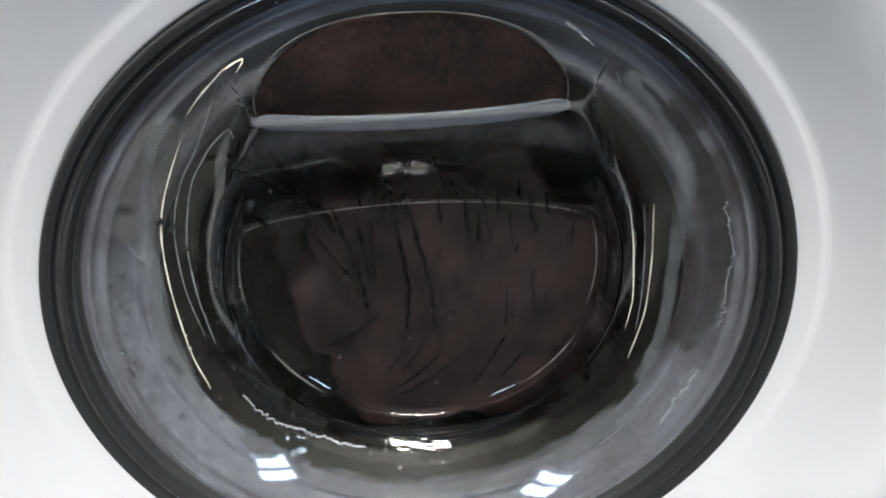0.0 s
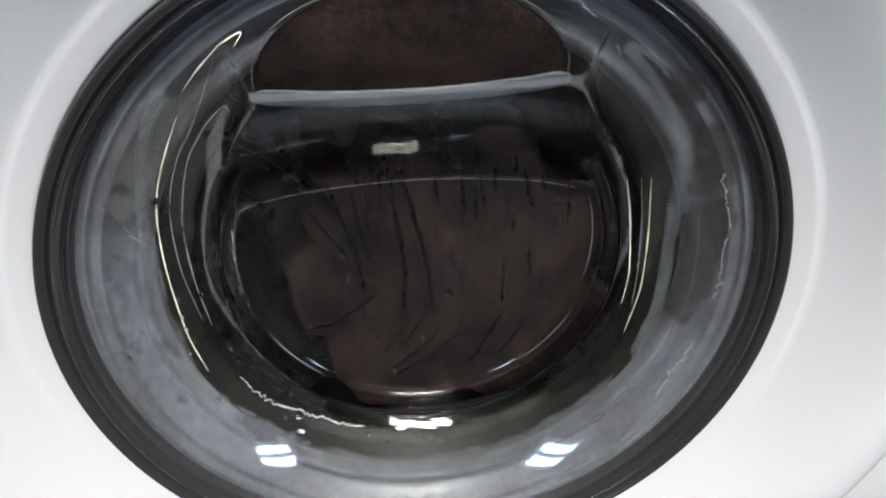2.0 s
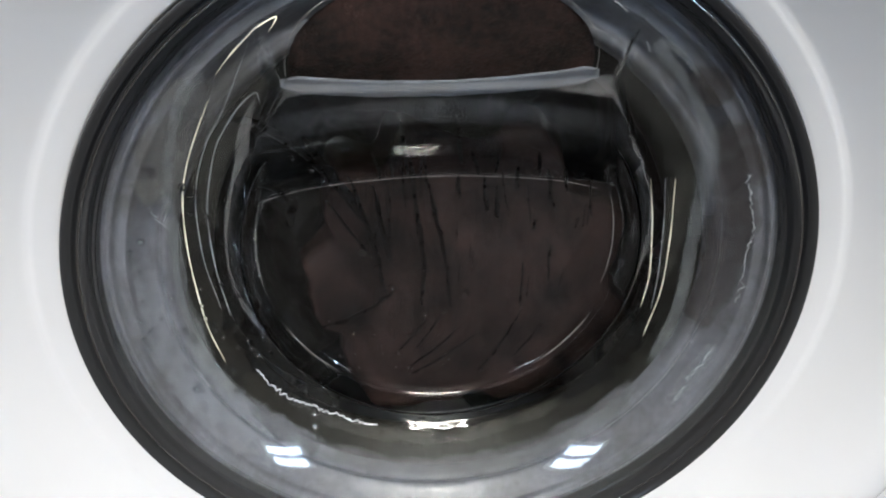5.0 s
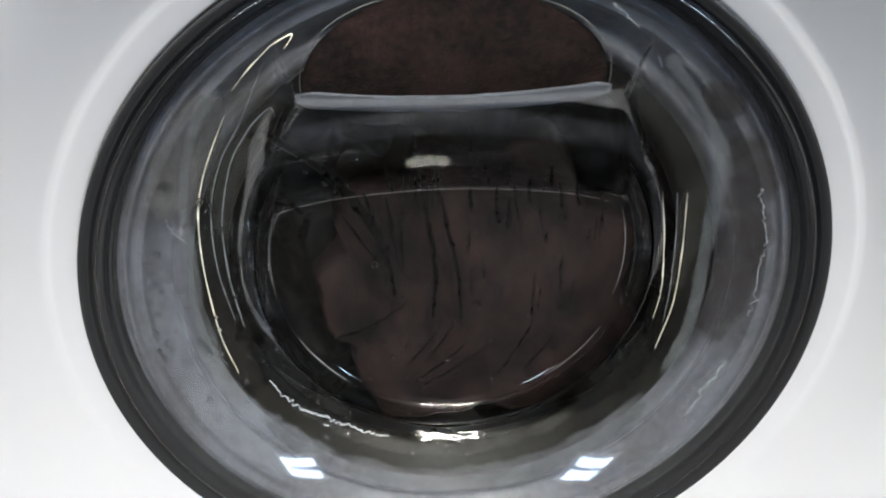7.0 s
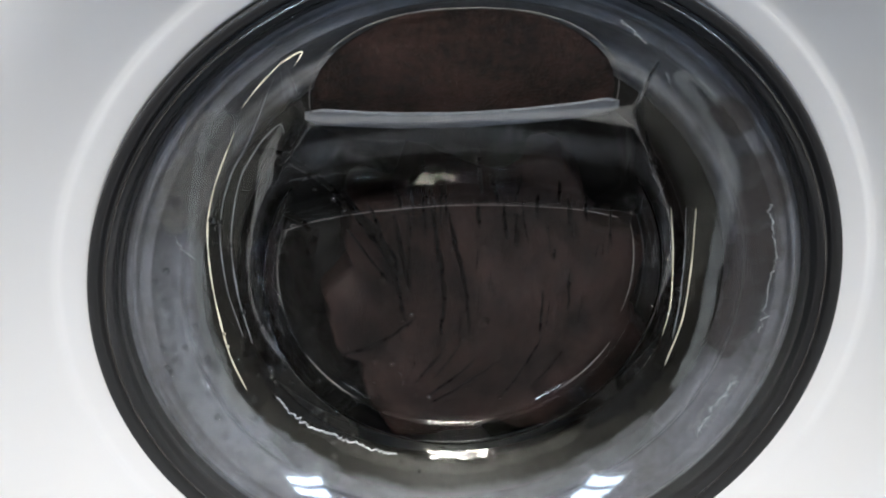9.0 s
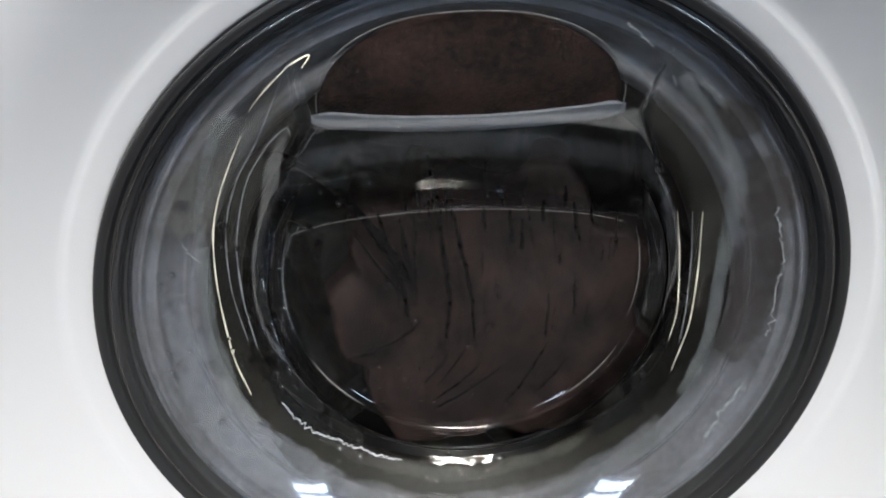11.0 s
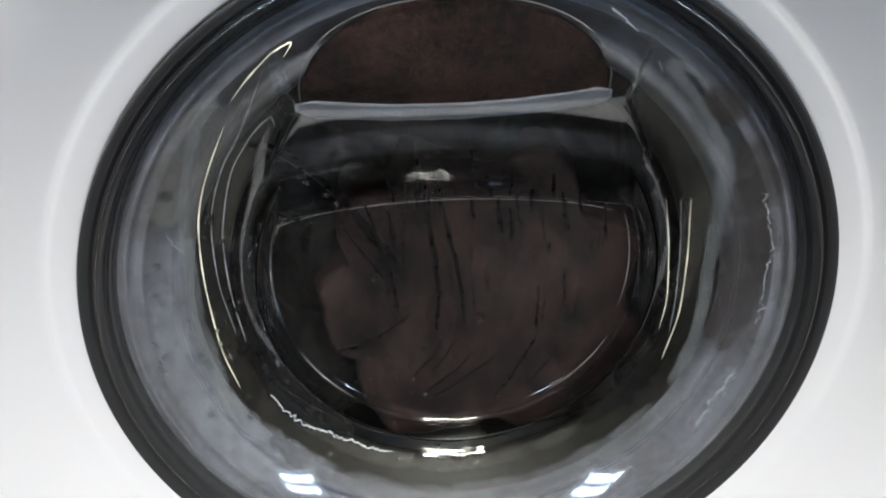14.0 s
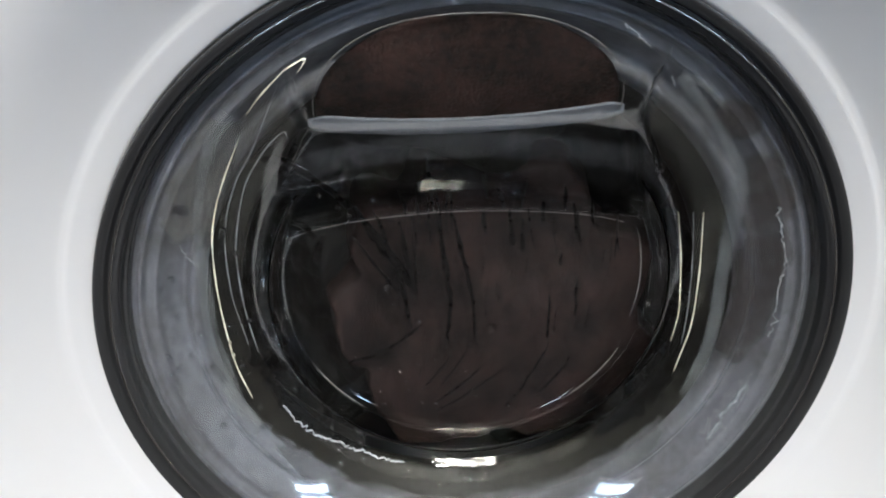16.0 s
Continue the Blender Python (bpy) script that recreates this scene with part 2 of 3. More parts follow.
BOWL = rounded([(0.0, 0.0700), (0.05, 0.0690), (0.080, 0.0668), (0.0990, 0.0645), (0.1026, 0.0632), (0.1040, 0.0617), (0.1056, 0.0608), (0.1067, 0.0594), (0.1083, 0.0545), (0.1104, 0.0483), (0.1135, 0.0446), (0.1165, 0.0413), (0.1190, 0.0390),
                (0.1215, 0.0369), (0.1280, 0.0318), (0.1360, 0.0256), (0.1435, 0.0201), (0.1500, 0.0156), (0.1560, 0.0119), (0.1620, 0.0089), (0.1670, 0.0073), (0.1715, 0.0065)])
BR, BY = np.array([p[0] for p in BOWL]), np.array([p[1] for p in BOWL])
FACET_Z, FACET_SLOPE, FACET_BOW = 0.0485, 0.69, 1.55


def sill(x):
    """The height at which the facet turns towards the rim: it rises towards its ends."""
    return 0.1050 + 0.02 * x + 1.5 * x * x


def bowl_depth(x, z):
    """How deep the glass lies behind the rim at a place of the door: a turned bowl, cut by a slanting facet at the top."""
    r = math.hypot(x, z)
    y = float(np.interp(r, BR, BY))
    u = z - FACET_Z + FACET_BOW * x * x
    f = 0.066 - FACET_SLOPE * u + 5.0 * max(0.0, z - sill(x) + 0.0030) ** 2
    f += 1.3 * max(0.0, abs(x) - 0.074 - 0.6 * max(0.0, 0.108 - z))
    k = 0.0030
    h = max(0.0, k - abs(y - f)) / k
    low = max(min(y, f) - h * h * k * 0.25, 0.0065)
    # a raised moulding bead along the facet's edge, and ripples of water low on the hinge side
    low -= 0.0002 * math.exp(-((y - f) / 0.0007) ** 2)
    a = math.degrees(math.atan2(z, x)) % 360
    wet = max(0.0, 1 - abs(r - 0.124) / 0.012) * max(0.0, 1 - abs(a - 232) / 28)
    lower = max(0.0, 1 - abs(r - 0.1165) / 0.007) * max(0.0, 1 - abs(a - 268) / 30)
    if lower > 0:
        low += 0.0005 * lower * noise.noise(Vector((x * 520, z * 520, 8.0)))
    if wet > 0:
        low += 0.0007 * wet * noise.noise(Vector((x * 260, z * 260, 3.0)))
    return low


def bowl():
    bm = bmesh.new()
    steps = 420
    radii = sorted([0.1715 * (i / 120) ** 0.85 for i in range(1, 121)] + [0.1101 + 0.0005 * i for i in range(28)])
    centre = bm.verts.new((0, bowl_depth(0, 0), 0))
    rings = []
    for r in radii:
        ring = []
        for k in range(steps):
            a = 2 * math.pi * k / steps
            x, z = r * math.cos(a), r * math.sin(a)
            ring.append(bm.verts.new((x, bowl_depth(x, z), z)))
        rings.append(ring)
    for k in range(steps):
        bm.faces.new((centre, rings[0][k], rings[0][(k + 1) % steps]))
    for a, b in zip(rings, rings[1:]):
        for k in range(steps):
            bm.faces.new((a[k], b[k], b[(k + 1) % steps], a[(k + 1) % steps]))
    return bm


glass = part("glass_bowl", bowl(), GLASS, door, "clear wet moulded glass bowl with a slanting facet")
solid = glass.modifiers.new("thickness", "SOLIDIFY")
solid.thickness, solid.offset = 0.0016, 0.0
glass.visible_shadow = False


GASKET = [(0.180, 0.018), (0.1725, 0.0115), (0.1680, 0.0128), (0.1660, 0.0112), (0.1645, 0.0114), (0.1632, 0.0145), (0.1600, 0.0150), (0.1585, 0.0148), (0.1570, 0.0185), (0.1515, 0.0260), (0.1480, 0.0270), (0.1450, 0.0235), (0.1415, 0.0260), (0.1395, 0.0330)]
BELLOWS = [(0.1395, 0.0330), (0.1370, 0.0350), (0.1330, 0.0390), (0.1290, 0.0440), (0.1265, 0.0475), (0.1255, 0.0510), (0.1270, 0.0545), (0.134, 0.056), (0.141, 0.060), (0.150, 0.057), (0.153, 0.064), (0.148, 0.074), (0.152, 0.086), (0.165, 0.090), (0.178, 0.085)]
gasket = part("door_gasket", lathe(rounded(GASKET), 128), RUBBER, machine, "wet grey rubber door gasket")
part("bellows", lathe(rounded(BELLOWS), 128), RUBBER_DARK, gasket, "dark inner folds")


def drum():
    return lathe(rounded([(0.150, 0.092), (0.155, 0.100), (0.235, 0.104), (0.242, 0.115), (0.242, 0.36), (0.235, 0.38), (0.02, 0.385), (0.0, 0.385)]), 96)


part("drum", drum(), STEEL, machine, "dark stainless steel drum")


HW, Z0, Z1, DEEP = 0.30, -ZC + 0.012, 0.85 - ZC, 0.57


def front_panel():
    """The casing's front with its round hole, whose edge turns in."""
    bm = bmesh.new()
    n = 128
    inner, outer = [], []
    for k in range(n):
        a = 2 * math.pi * k / n
        c, t = math.cos(a), math.sin(a)
        inner.append((0.2650 * c, FRONT, 0.2650 * t))
        q = min(HW / max(abs(c), 1e-6), (Z1 if t > 0 else -Z0) / max(abs(t), 1e-6))
        outer.append((q * c, FRONT, q * t))
    vi, vo = [bm.verts.new(p) for p in inner], [bm.verts.new(p) for p in outer]
    vb = [bm.verts.new((p[0], 0.02, p[2])) for p in inner]
    vr = [bm.verts.new((p[0], FRONT + 0.002, p[2])) for p in outer]
    for k in range(n):
        j = (k + 1) % n
        bm.faces.new((vi[k], vi[j], vo[j], vo[k]))
        bm.faces.new((vb[k], vb[j], vi[j], vi[k]))
        bm.faces.new((vo[k], vo[j], vr[j], vr[k]))
    return bm


def panel(name, size, at):
    part(name, box(bmesh.new(), size, pose(*at), 0.002), WHITE, machine, smooth=False)


part("front_panel", front_panel(), WHITE, machine, "white enamelled front panel", smooth=False)
for sx in (-1, 1):
    panel("side_panel", (0.01, DEEP, Z1 - Z0), (sx * (HW - 0.005), FRONT + DEEP / 2 + 0.003, (Z0 + Z1) / 2))
panel("top_panel", (2 * HW - 0.022, DEEP, 0.01), (0, FRONT + DEEP / 2 + 0.003, Z1 - 0.006))
panel("bottom_panel", (2 * HW - 0.022, DEEP, 0.01), (0, FRONT + DEEP / 2 + 0.003, Z0 + 0.006))
panel("back_panel", (2 * HW, 0.01, Z1 - Z0), (0, FRONT + DEEP + 0.009, (Z0 + Z1) / 2))
for sx in (-1, 1):
    for y in (0.03, 0.47):
        foot = part("foot", lathe([(0.0, 0.0), (0.02, 0.0), (0.022, 0.004), (0.022, 0.014), (0.0, 0.014)], 24), BLACK, machine)
        foot.matrix_local = pose(sx * 0.25, y, -ZC, 90, 0, 0)


# ---- laundry ----
def cloth_heap(seed, rx, rz, base, swell, fold, ragged=0.0):
    """A heap of wet cloth behind the glass: a crumpled sheet closed at the back."""
    bm = bmesh.new()
    n, m = 120, 48
    centre = bm.verts.new((0, base - swell, 0))
    rings = []
    for i in range(1, m + 1):
        q = i / m
        ring = []
        for k in range(n):
            a = 2 * math.pi * k / n
            edge = 1 + ragged * (noise.turbulence(Vector((math.cos(a) * 1.6 + seed, math.sin(a) * 1.6, 1.0)), 3, False) - 0.5)
            x, z = rx * q * edge * math.cos(a), rz * q * edge * math.sin(a)
            p = Vector((x * 20 + seed, z * 11, seed * 3))
            w = noise.turbulence(p, 4, False) - 0.5
            y = base - swell * (1 - q * q) + fold * w + (0.08 * max(0, q - 0.86) / 0.14)
            ring.append(bm.verts.new((x, y, z)))
        rings.append(ring)
    for k in range(n):
        bm.faces.new((centre, rings[0][k], rings[0][(k + 1) % n]))
    for a, b in zip(rings, rings[1:]):
        for k in range(n):
            bm.faces.new((a[k], b[k], b[(k + 1) % n], a[(k + 1) % n]))
    back = bm.verts.new((0, base + 0.12, 0))
    for k in range(n):
        bm.faces.new((rings[-1][k], back, rings[-1][(k + 1) % n]))
    return bm


def loose(ob, label, category, m, group=""):
    ob.matrix_world = m
    return tagged(ob, label, category, group)


loose(part("towel", cloth_heap(3.1, 0.140, 0.128, 0.094, 0.006, 0.007, 0.26), CLOTH), "dark brown soaked towel pressed behind the door glass", "laundry", pose(0.015, 0, ZC - 0.042))
loose(part("blanket", cloth_heap(8.4, 0.13, 0.06, 0.085, 0.010, 0.012, 0.4), CLOTH_DARK), "black soaked blanket piled in the drum", "laundry", pose(0.0, 0.0, ZC + 0.115))
loose(part("shirt", cloth_heap(5.7, 0.215, 0.19, 0.150, 0.02, 0.03, 0.2), CLOTH_DARK), "nearly black soaked shirt filling the drum", "laundry", pose(0, 0.0, ZC - 0.03))


# ---- washcloth caught between the facet and the gasket ----
def washcloth():
    bm = bmesh.new()
    n, m = 48, 26
    rows = []
    for i in range(m + 1):
        q = i / m
        half = 0.0672 * math.sqrt(max(0.0, 1 - (0.98 * q) ** 2.4))
        row = []
        for k in range(n + 1):
            x = -0.003 + half * (2 * k / n - 1)
            z = sill(x) * (1 - q) + 0.1555 * q
            w = noise.turbulence(Vector((x * 45, z * 45, 4.0)), 3, False)
            row.append(bm.verts.new((x, bowl_depth(x, z) + 0.0042 + 0.0022 * w, z)))
        rows.append(row)
    for a, b in zip(rows, rows[1:]):
        for k in range(n):
            bm.faces.new((a[k], a[k + 1], b[k + 1], b[k]))
    bmesh.ops.solidify(bm, geom=list(bm.faces), thickness=0.001)
    return bm


cloth = loose(part("washcloth", washcloth(), CLOTH_RED), "small maroon soaked washcloth stuck behind the sloping glass", "laundry", pose(0, 0, ZC))


# ---- water on the glass ----
BACK = 0.0011        # from the middle of the glass to its wet side


def on_glass(x, z, off=0.0):
    return Vector((x, bowl_depth(x, z) + BACK + off, z + ZC))


def ribbon(path, widths, thick, place=on_glass):
    """A flattened run of water along a path on the wet side of the glass, rounded towards its edges."""
    bm = bmesh.new()
    rows = []
    for i, (x, z) in enumerate(path):
        a, b = path[max(0, i - 1)], path[min(len(path) - 1, i + 1)]
        tx, tz = b[0] - a[0], b[1] - a[1]
        ln = math.hypot(tx, tz) or 1
        nx, nz = -tz / ln, tx / ln
        row = []
        for s in (-1, -0.55, 0, 0.55, 1):
            p = place(x + nx * s * widths[i], z + nz * s * widths[i])
            row.append((p, thick * (1 - s * s)))
        rows.append([bm.verts.new(p) for p, _ in row] + [bm.verts.new(p + Vector((0, h + 0.00015, 0))) for p, h in reversed(row)])
    n = len(rows[0])
    for a, b in zip(rows, rows[1:]):
        for k in range(n):
            bm.faces.new((a[k], a[(k + 1) % n], b[(k + 1) % n], b[k]))
    bm.faces.new(rows[0])
    bm.faces.new(list(reversed(rows[-1])))
    return bm


def spline(points, n):
    """A smooth line through a few places, n steps from each to the next."""
    pts = [points[0]] + list(points) + [points[-1]]
    out = []
    for a, b, c, d in zip(pts, pts[1:], pts[2:], pts[3:]):
        for i in range(n):
            q = i / n
            out.append(tuple(0.5 * (2 * vb + (vc - va) * q + (2 * va - 5 * vb + 4 * vc - vd) * q * q + (3 * vb - va - 3 * vc + vd) * q ** 3) for va, vb, vc, vd in zip(a, b, c, d)))
    return out + [tuple(points[-1])]


def on_machine(x, z, off=0.0002):
    return on_glass(x, z, off) - Vector((0, 0, ZC))


def glint_arch():
    """A thin pale arch round the washcloth, continuing the facet's painted reflection."""
    path = []
    for i in range(61):
        a = math.pi * i / 60
        path.append((-0.003 + 0.0678 * math.copysign(abs(math.cos(a)) ** 0.85, math.cos(a)), 0.1125 + 0.0435 * math.sin(a) ** 0.85))
    return ribbon(path, [0.00022 + 0.0001 * noise.noise(Vector((i * 0.3, 2, 5))) for i in range(len(path))], 0.0003, lambda x, z: on_machine(x, z, 0.0003))


def facet_glint():
    """Broad pale band painted for the facet's reflection, along the washcloth's lower side."""
    n = 60
    path = [(-0.0735 + 0.1400 * i / n, sill(-0.0735 + 0.1400 * i / n) + 0.0004 * noise.noise(Vector((i * 0.2, 1, 3)))) for i in range(n + 1)]
    widths = [0.0045 * min(1, 0.45 + i * 0.2, 0.45 + (n - i) * 0.2) + 0.0003 * noise.noise(Vector((i * 0.3, 6, 1))) for i in range(n + 1)]
    return ribbon(path, widths, 0.0004, lambda x, z: on_machine(x, z, 0.0004))


def run_path(x, z, length, lean, curl, wiggle=1.0, seed=0.0):
    """A wandering line that starts at x, z and runs down: lean in degrees from plumb, curl over the whole length."""
    out, n = [], max(8, int(length / 0.0022))
    for i in range(n + 1):
        q = i / n
        a = radians(lean + curl * q + wiggle * 14 * noise.noise(Vector((q * length * 160, seed, 7.0))))
        out.append((x, z))
        x, z = x + math.sin(a) * length / n, z - math.cos(a) * length / n
    return out


def trickle(x, z, length, lean, curl, width=0.0010):
    path = run_path(x, z, length, lean, curl, 1.0, x * 900 + z * 300)
    n = len(path)
    widths = [width * (0.55 + 0.5 * noise.noise(Vector((i * 0.35, x * 500, 2.0))) + 0.35) * min(1, 0.3 + 3 * i / n, 0.45 + 4 * (n - 1 - i) / n) for i in range(n)]
    ob = part("water_trickle", ribbon(path, widths, 0.0005), RUN)
    return tagged(ob, "thin dark trickle of dirty water down the glass", "water", "trickles on the glass")


for row in ((-0.0518, 0.0498, 0.084, 13, -4), (-0.0270, -0.0281, 0.054, -44, -36), (-0.0386, 0.0400, 0.050, 13, -7), (-0.0159, 0.0325, 0.076, 7, -5),
            (-0.0094, 0.0463, 0.094, 15, -13), (0.0093, 0.0453, 0.017, 4, 0), (0.0234, 0.0448, 0.024, 8, 0), (0.0309, 0.0372, 0.021, 4, 0)):
    trickle(*row, width=0.0014)
for row in ((0.0414, 0.0520, 0.018, 8, 0), (0.0578, 0.0510, 0.024, 11, 0), (0.0674, 0.0512, 0.020, 13, 0), (0.0488, -0.0120, 0.033, 2, 0), (0.0499, -0.0459, 0.052, -23, -16),
            (0.0546, 0.0162, 0.009, -3, 0), (0.0643, -0.0006, 0.027, 2, 0), (0.0086, -0.0601, 0.042, -38, -22), (0.0243, -0.0608, 0.056, -41, -25)):
    trickle(*row)
for row in ((-0.0105, -0.0515, 0.029, -32, -13), (-0.0005, -0.0488, 0.030, -27, -16), (0.0631, -0.0563, 0.034, -27, -21), (-0.0650, 0.0326, 0.046, 28, 3),
            (0.0150, 0.0645, 0.021, 18, 0), (-0.0375, 0.0673, 0.024, 7, 0), (-0.0224, 0.0870, 0.040, 5, 0), (0.0505, 0.0638, 0.020, 15, 0), (0.0048, 0.0893, 0.036, 8, 0)):
    trickle(*row)
trickle(-0.0800, 0.0350, 0.020, -20, 10, 0.0026)
for points in ([(-0.0985, 0.0925), (-0.0940, 0.0915), (-0.0847, 0.0859), (-0.0718, 0.0691), (-0.0640, 0.0530)], [(-0.0930, 0.0850), (-0.0880, 0.0845), (-0.0835, 0.0835)], [(-0.0960, 0.0480), (-0.0900, 0.0430), (-0.0850, 0.0330)]):
    path = spline(points, 10)
    run = part("water_trickle", ribbon(path, [0.0024 * (0.5 + 0.5 * math.sin(math.pi * (0.1 + 0.8 * i / len(path)))) * (0.85 + 0.5 * noise.noise(Vector((i * 0.3, points[0][1] * 90, 3)))) for i in range(len(path))], 0.0005), RUN)
    tagged(run, "broad dark trickle of dirty water down the glass", "water", "trickles on the glass")
rng = random.Random(11)
for i in range(16):
    trickle(rng.uniform(-0.05, 0.085), rng.uniform(-0.055, 0.03), rng.uniform(0.008, 0.022), rng.uniform(-8, 6), 0, 0.0004)


for i in range(14):
    trickle(rng.uniform(-0.045, 0.085), rng.uniform(0.035, 0.075), rng.uniform(0.02, 0.05), rng.uniform(-2, 12), rng.uniform(-6, 3), 0.0006)


def drop_mesh():
    bm = bmesh.new()
    bmesh.ops.create_uvsphere(bm, u_segments=12, v_segments=8, radius=1.0)
    for v in bm.verts:
        v.co = Vector((v.co.x, v.co.y * 0.75, v.co.z * (1.1 if v.co.z < 0 else 0.95)))
    return bm


DROP = part("water_drop", drop_mesh(), WATER)
DROP_MESH = DROP.data
bpy.data.objects.remove(DROP)


def drop(x, z, r):
    ob = new("water_drop", DROP_MESH)
    ob.matrix_world = Matrix.Translation(on_glass(x, z, -2 * BACK - 0.1 * r)) @ Matrix.Diagonal((1.2 * r, 1.2 * r, 1.2 * r, 1))
    return tagged(ob, "clear bead of water clinging to the door glass", "water drop", "drops on the glass")


for row in ((-0.0466, -0.0019, 0.0021), (-0.0307, -0.0266, 0.0014), (-0.0432, -0.0600, 0.0012), (-0.0394, -0.0680, 0.0013), (-0.0556, -0.0728, 0.0010), (-0.0283, -0.0747, 0.0010),
            (-0.0211, -0.0538, 0.0011), (-0.0111, -0.0472, 0.0011), (0.0002, -0.0463, 0.0012), (-0.0212, -0.0864, 0.0014), (0.0245, -0.0905, 0.0013), (-0.0691, 0.0559, 0.0014)):
    drop(*row)
for row in ((-0.0646, 0.0475, 0.0013), (-0.0772, 0.0658, 0.0011), (-0.1209, 0.0584, 0.0010), (-0.1196, 0.0429, 0.0012), (-0.1517, 0.0350, 0.0011),
            (-0.1553, -0.0153, 0.0012), (-0.1549, -0.0051, 0.0010), (-0.0440, -0.0130, 0.0007), (-0.0445, -0.0165, 0.0008)):
    drop(*row)
for i in range(50):
    a, r = radians(rng.uniform(155, 208)), rng.choice((rng.uniform(0.133, 0.157), rng.uniform(0.112, 0.131)))
    drop(r * math.cos(a), r * math.sin(a), rng.uniform(0.0007, 0.0015))
for i in range(22):
    drop(rng.uniform(-0.075, 0.01), rng.uniform(-0.092, -0.045), rng.uniform(0.0006, 0.0011))
for i in range(26):
    a, r = radians(rng.uniform(250, 275)), rng.uniform(0.112, 0.124)
    drop(r * math.cos(a), r * math.sin(a), rng.uniform(0.0004, 0.0011))

part("glint_arch", glint_arch(), EDGE_GLINT, cloth, "thin grey arch of painted reflection")
part("facet_glint", facet_glint(), FACET_GLINT, cloth, "broad pale blue-grey band of painted reflection")

# drops and a run of water that travel down the glass
runner = drop(-0.0090, 0.0330, 0.0011)
bubble = drop(-0.1250, 0.0640, 0.0017)
falling = drop(0.0028, -0.0272, 0.0012)
sliding = part("water_run", ribbon(run_path(0, 0, 0.062, 0, 0, 2.2, 5.0), [0.0032 * min(1, 0.35 + i * 0.06, (29 - i) * 0.12 + 0.2) for i in range(29)], 0.0004,
                                   lambda x, z: Vector((x, 0, z))), RUN)
tagged(sliding, "broad dark run of dirty water sliding down the glass", "water", "trickles on the glass")


# ---- soap film, wet edges and painted reflections ----
def film_strip(points, halves, mat, label, steps=16, off=0.0006):
    """A thin film on the wet side of the glass along a line, thinning out towards its sides and ends."""
    path = spline(points, steps)
    wide = spline([(h,) for h in halves], steps)
    across = 14
    verts, faces, cover = [], [], []
    for i, (x, z) in enumerate(path):
        a, b = path[max(0, i - 1)], path[min(len(path) - 1, i + 1)]
        tx, tz = b[0] - a[0], b[1] - a[1]
        ln = math.hypot(tx, tz) or 1
        end = min(1, i / 7, (len(path) - 1 - i) / 7)
        for k in range(across + 1):
            q = 2 * k / across - 1
            px, pz = x - tz / ln * q * wide[i][0], z + tx / ln * q * wide[i][0]
            verts.append(on_glass(px, pz, off))
            cover.append(end * min(1.0, (1 - abs(q)) * 2.2))
    w = across + 1
    for i in range(len(path) - 1):
        for k in range(across):
            faces.append((i * w + k, i * w + k + 1, (i + 1) * w + k + 1, (i + 1) * w + k))
    me = bpy.data.meshes.new("soap_film")
    me.from_pydata(verts, [], faces)
    me.attributes.new("cover", "FLOAT", "POINT").data.foreach_set("value", cover)
    for p in me.polygons:
        p.use_smooth = True
    me.materials.append(mat)
    return tagged(new("soap_film", me), label, "soap film", kind="stuff")


film_strip([(-0.1480, 0.0300), (-0.1490, -0.0100), (-0.1430, -0.0450), (-0.1270, -0.0780), (-0.1060, -0.1020), (-0.0850, -0.1180)], (0.006, 0.009, 0.011, 0.011, 0.010, 0.007), BLOTCH, "blotchy grey film of suds drying on the glass")
film_strip([(-0.1250, -0.0600), (-0.1120, -0.0800), (-0.0960, -0.0970), (-0.0780, -0.1120)], (0.004, 0.006, 0.006, 0.004), BLOTCH, "blotchy grey film of suds drying on the glass")
film_strip([(-0.1046, 0.1187), (-0.1180, 0.1010), (-0.1290, 0.0770), (-0.1390, 0.0500)], (0.005, 0.011, 0.014, 0.008), HAZE, "thin brownish haze of dirt on the glass")
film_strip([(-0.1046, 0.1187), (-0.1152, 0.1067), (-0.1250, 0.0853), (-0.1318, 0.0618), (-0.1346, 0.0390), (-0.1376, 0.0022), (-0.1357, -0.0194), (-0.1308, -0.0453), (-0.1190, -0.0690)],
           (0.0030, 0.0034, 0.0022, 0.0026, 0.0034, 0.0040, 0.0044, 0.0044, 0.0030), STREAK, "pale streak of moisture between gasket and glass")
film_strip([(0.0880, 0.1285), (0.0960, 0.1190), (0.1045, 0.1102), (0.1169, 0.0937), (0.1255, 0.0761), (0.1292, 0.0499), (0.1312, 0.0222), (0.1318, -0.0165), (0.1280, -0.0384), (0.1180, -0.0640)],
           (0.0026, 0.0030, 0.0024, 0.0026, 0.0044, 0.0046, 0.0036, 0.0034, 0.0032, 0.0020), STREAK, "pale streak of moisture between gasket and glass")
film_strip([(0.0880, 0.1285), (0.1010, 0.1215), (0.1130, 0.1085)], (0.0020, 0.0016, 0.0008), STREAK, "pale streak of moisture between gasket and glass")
film_strip([(0.1290, 0.0960), (0.1390, 0.0700), (0.1440, 0.0420), (0.1455, 0.0130), (0.1435, -0.0150), (0.1370, -0.0340)], (0.0070, 0.0110, 0.0120, 0.0115, 0.0110, 0.0060), GRIME, "dark brown patch of dirt between gasket and glass")
film_strip([(0.1080, 0.1160), (0.1180, 0.1060), (0.1250, 0.0975)], (0.0060, 0.0090, 0.0040), GRIME, "dark brown patch of dirt between gasket and glass")
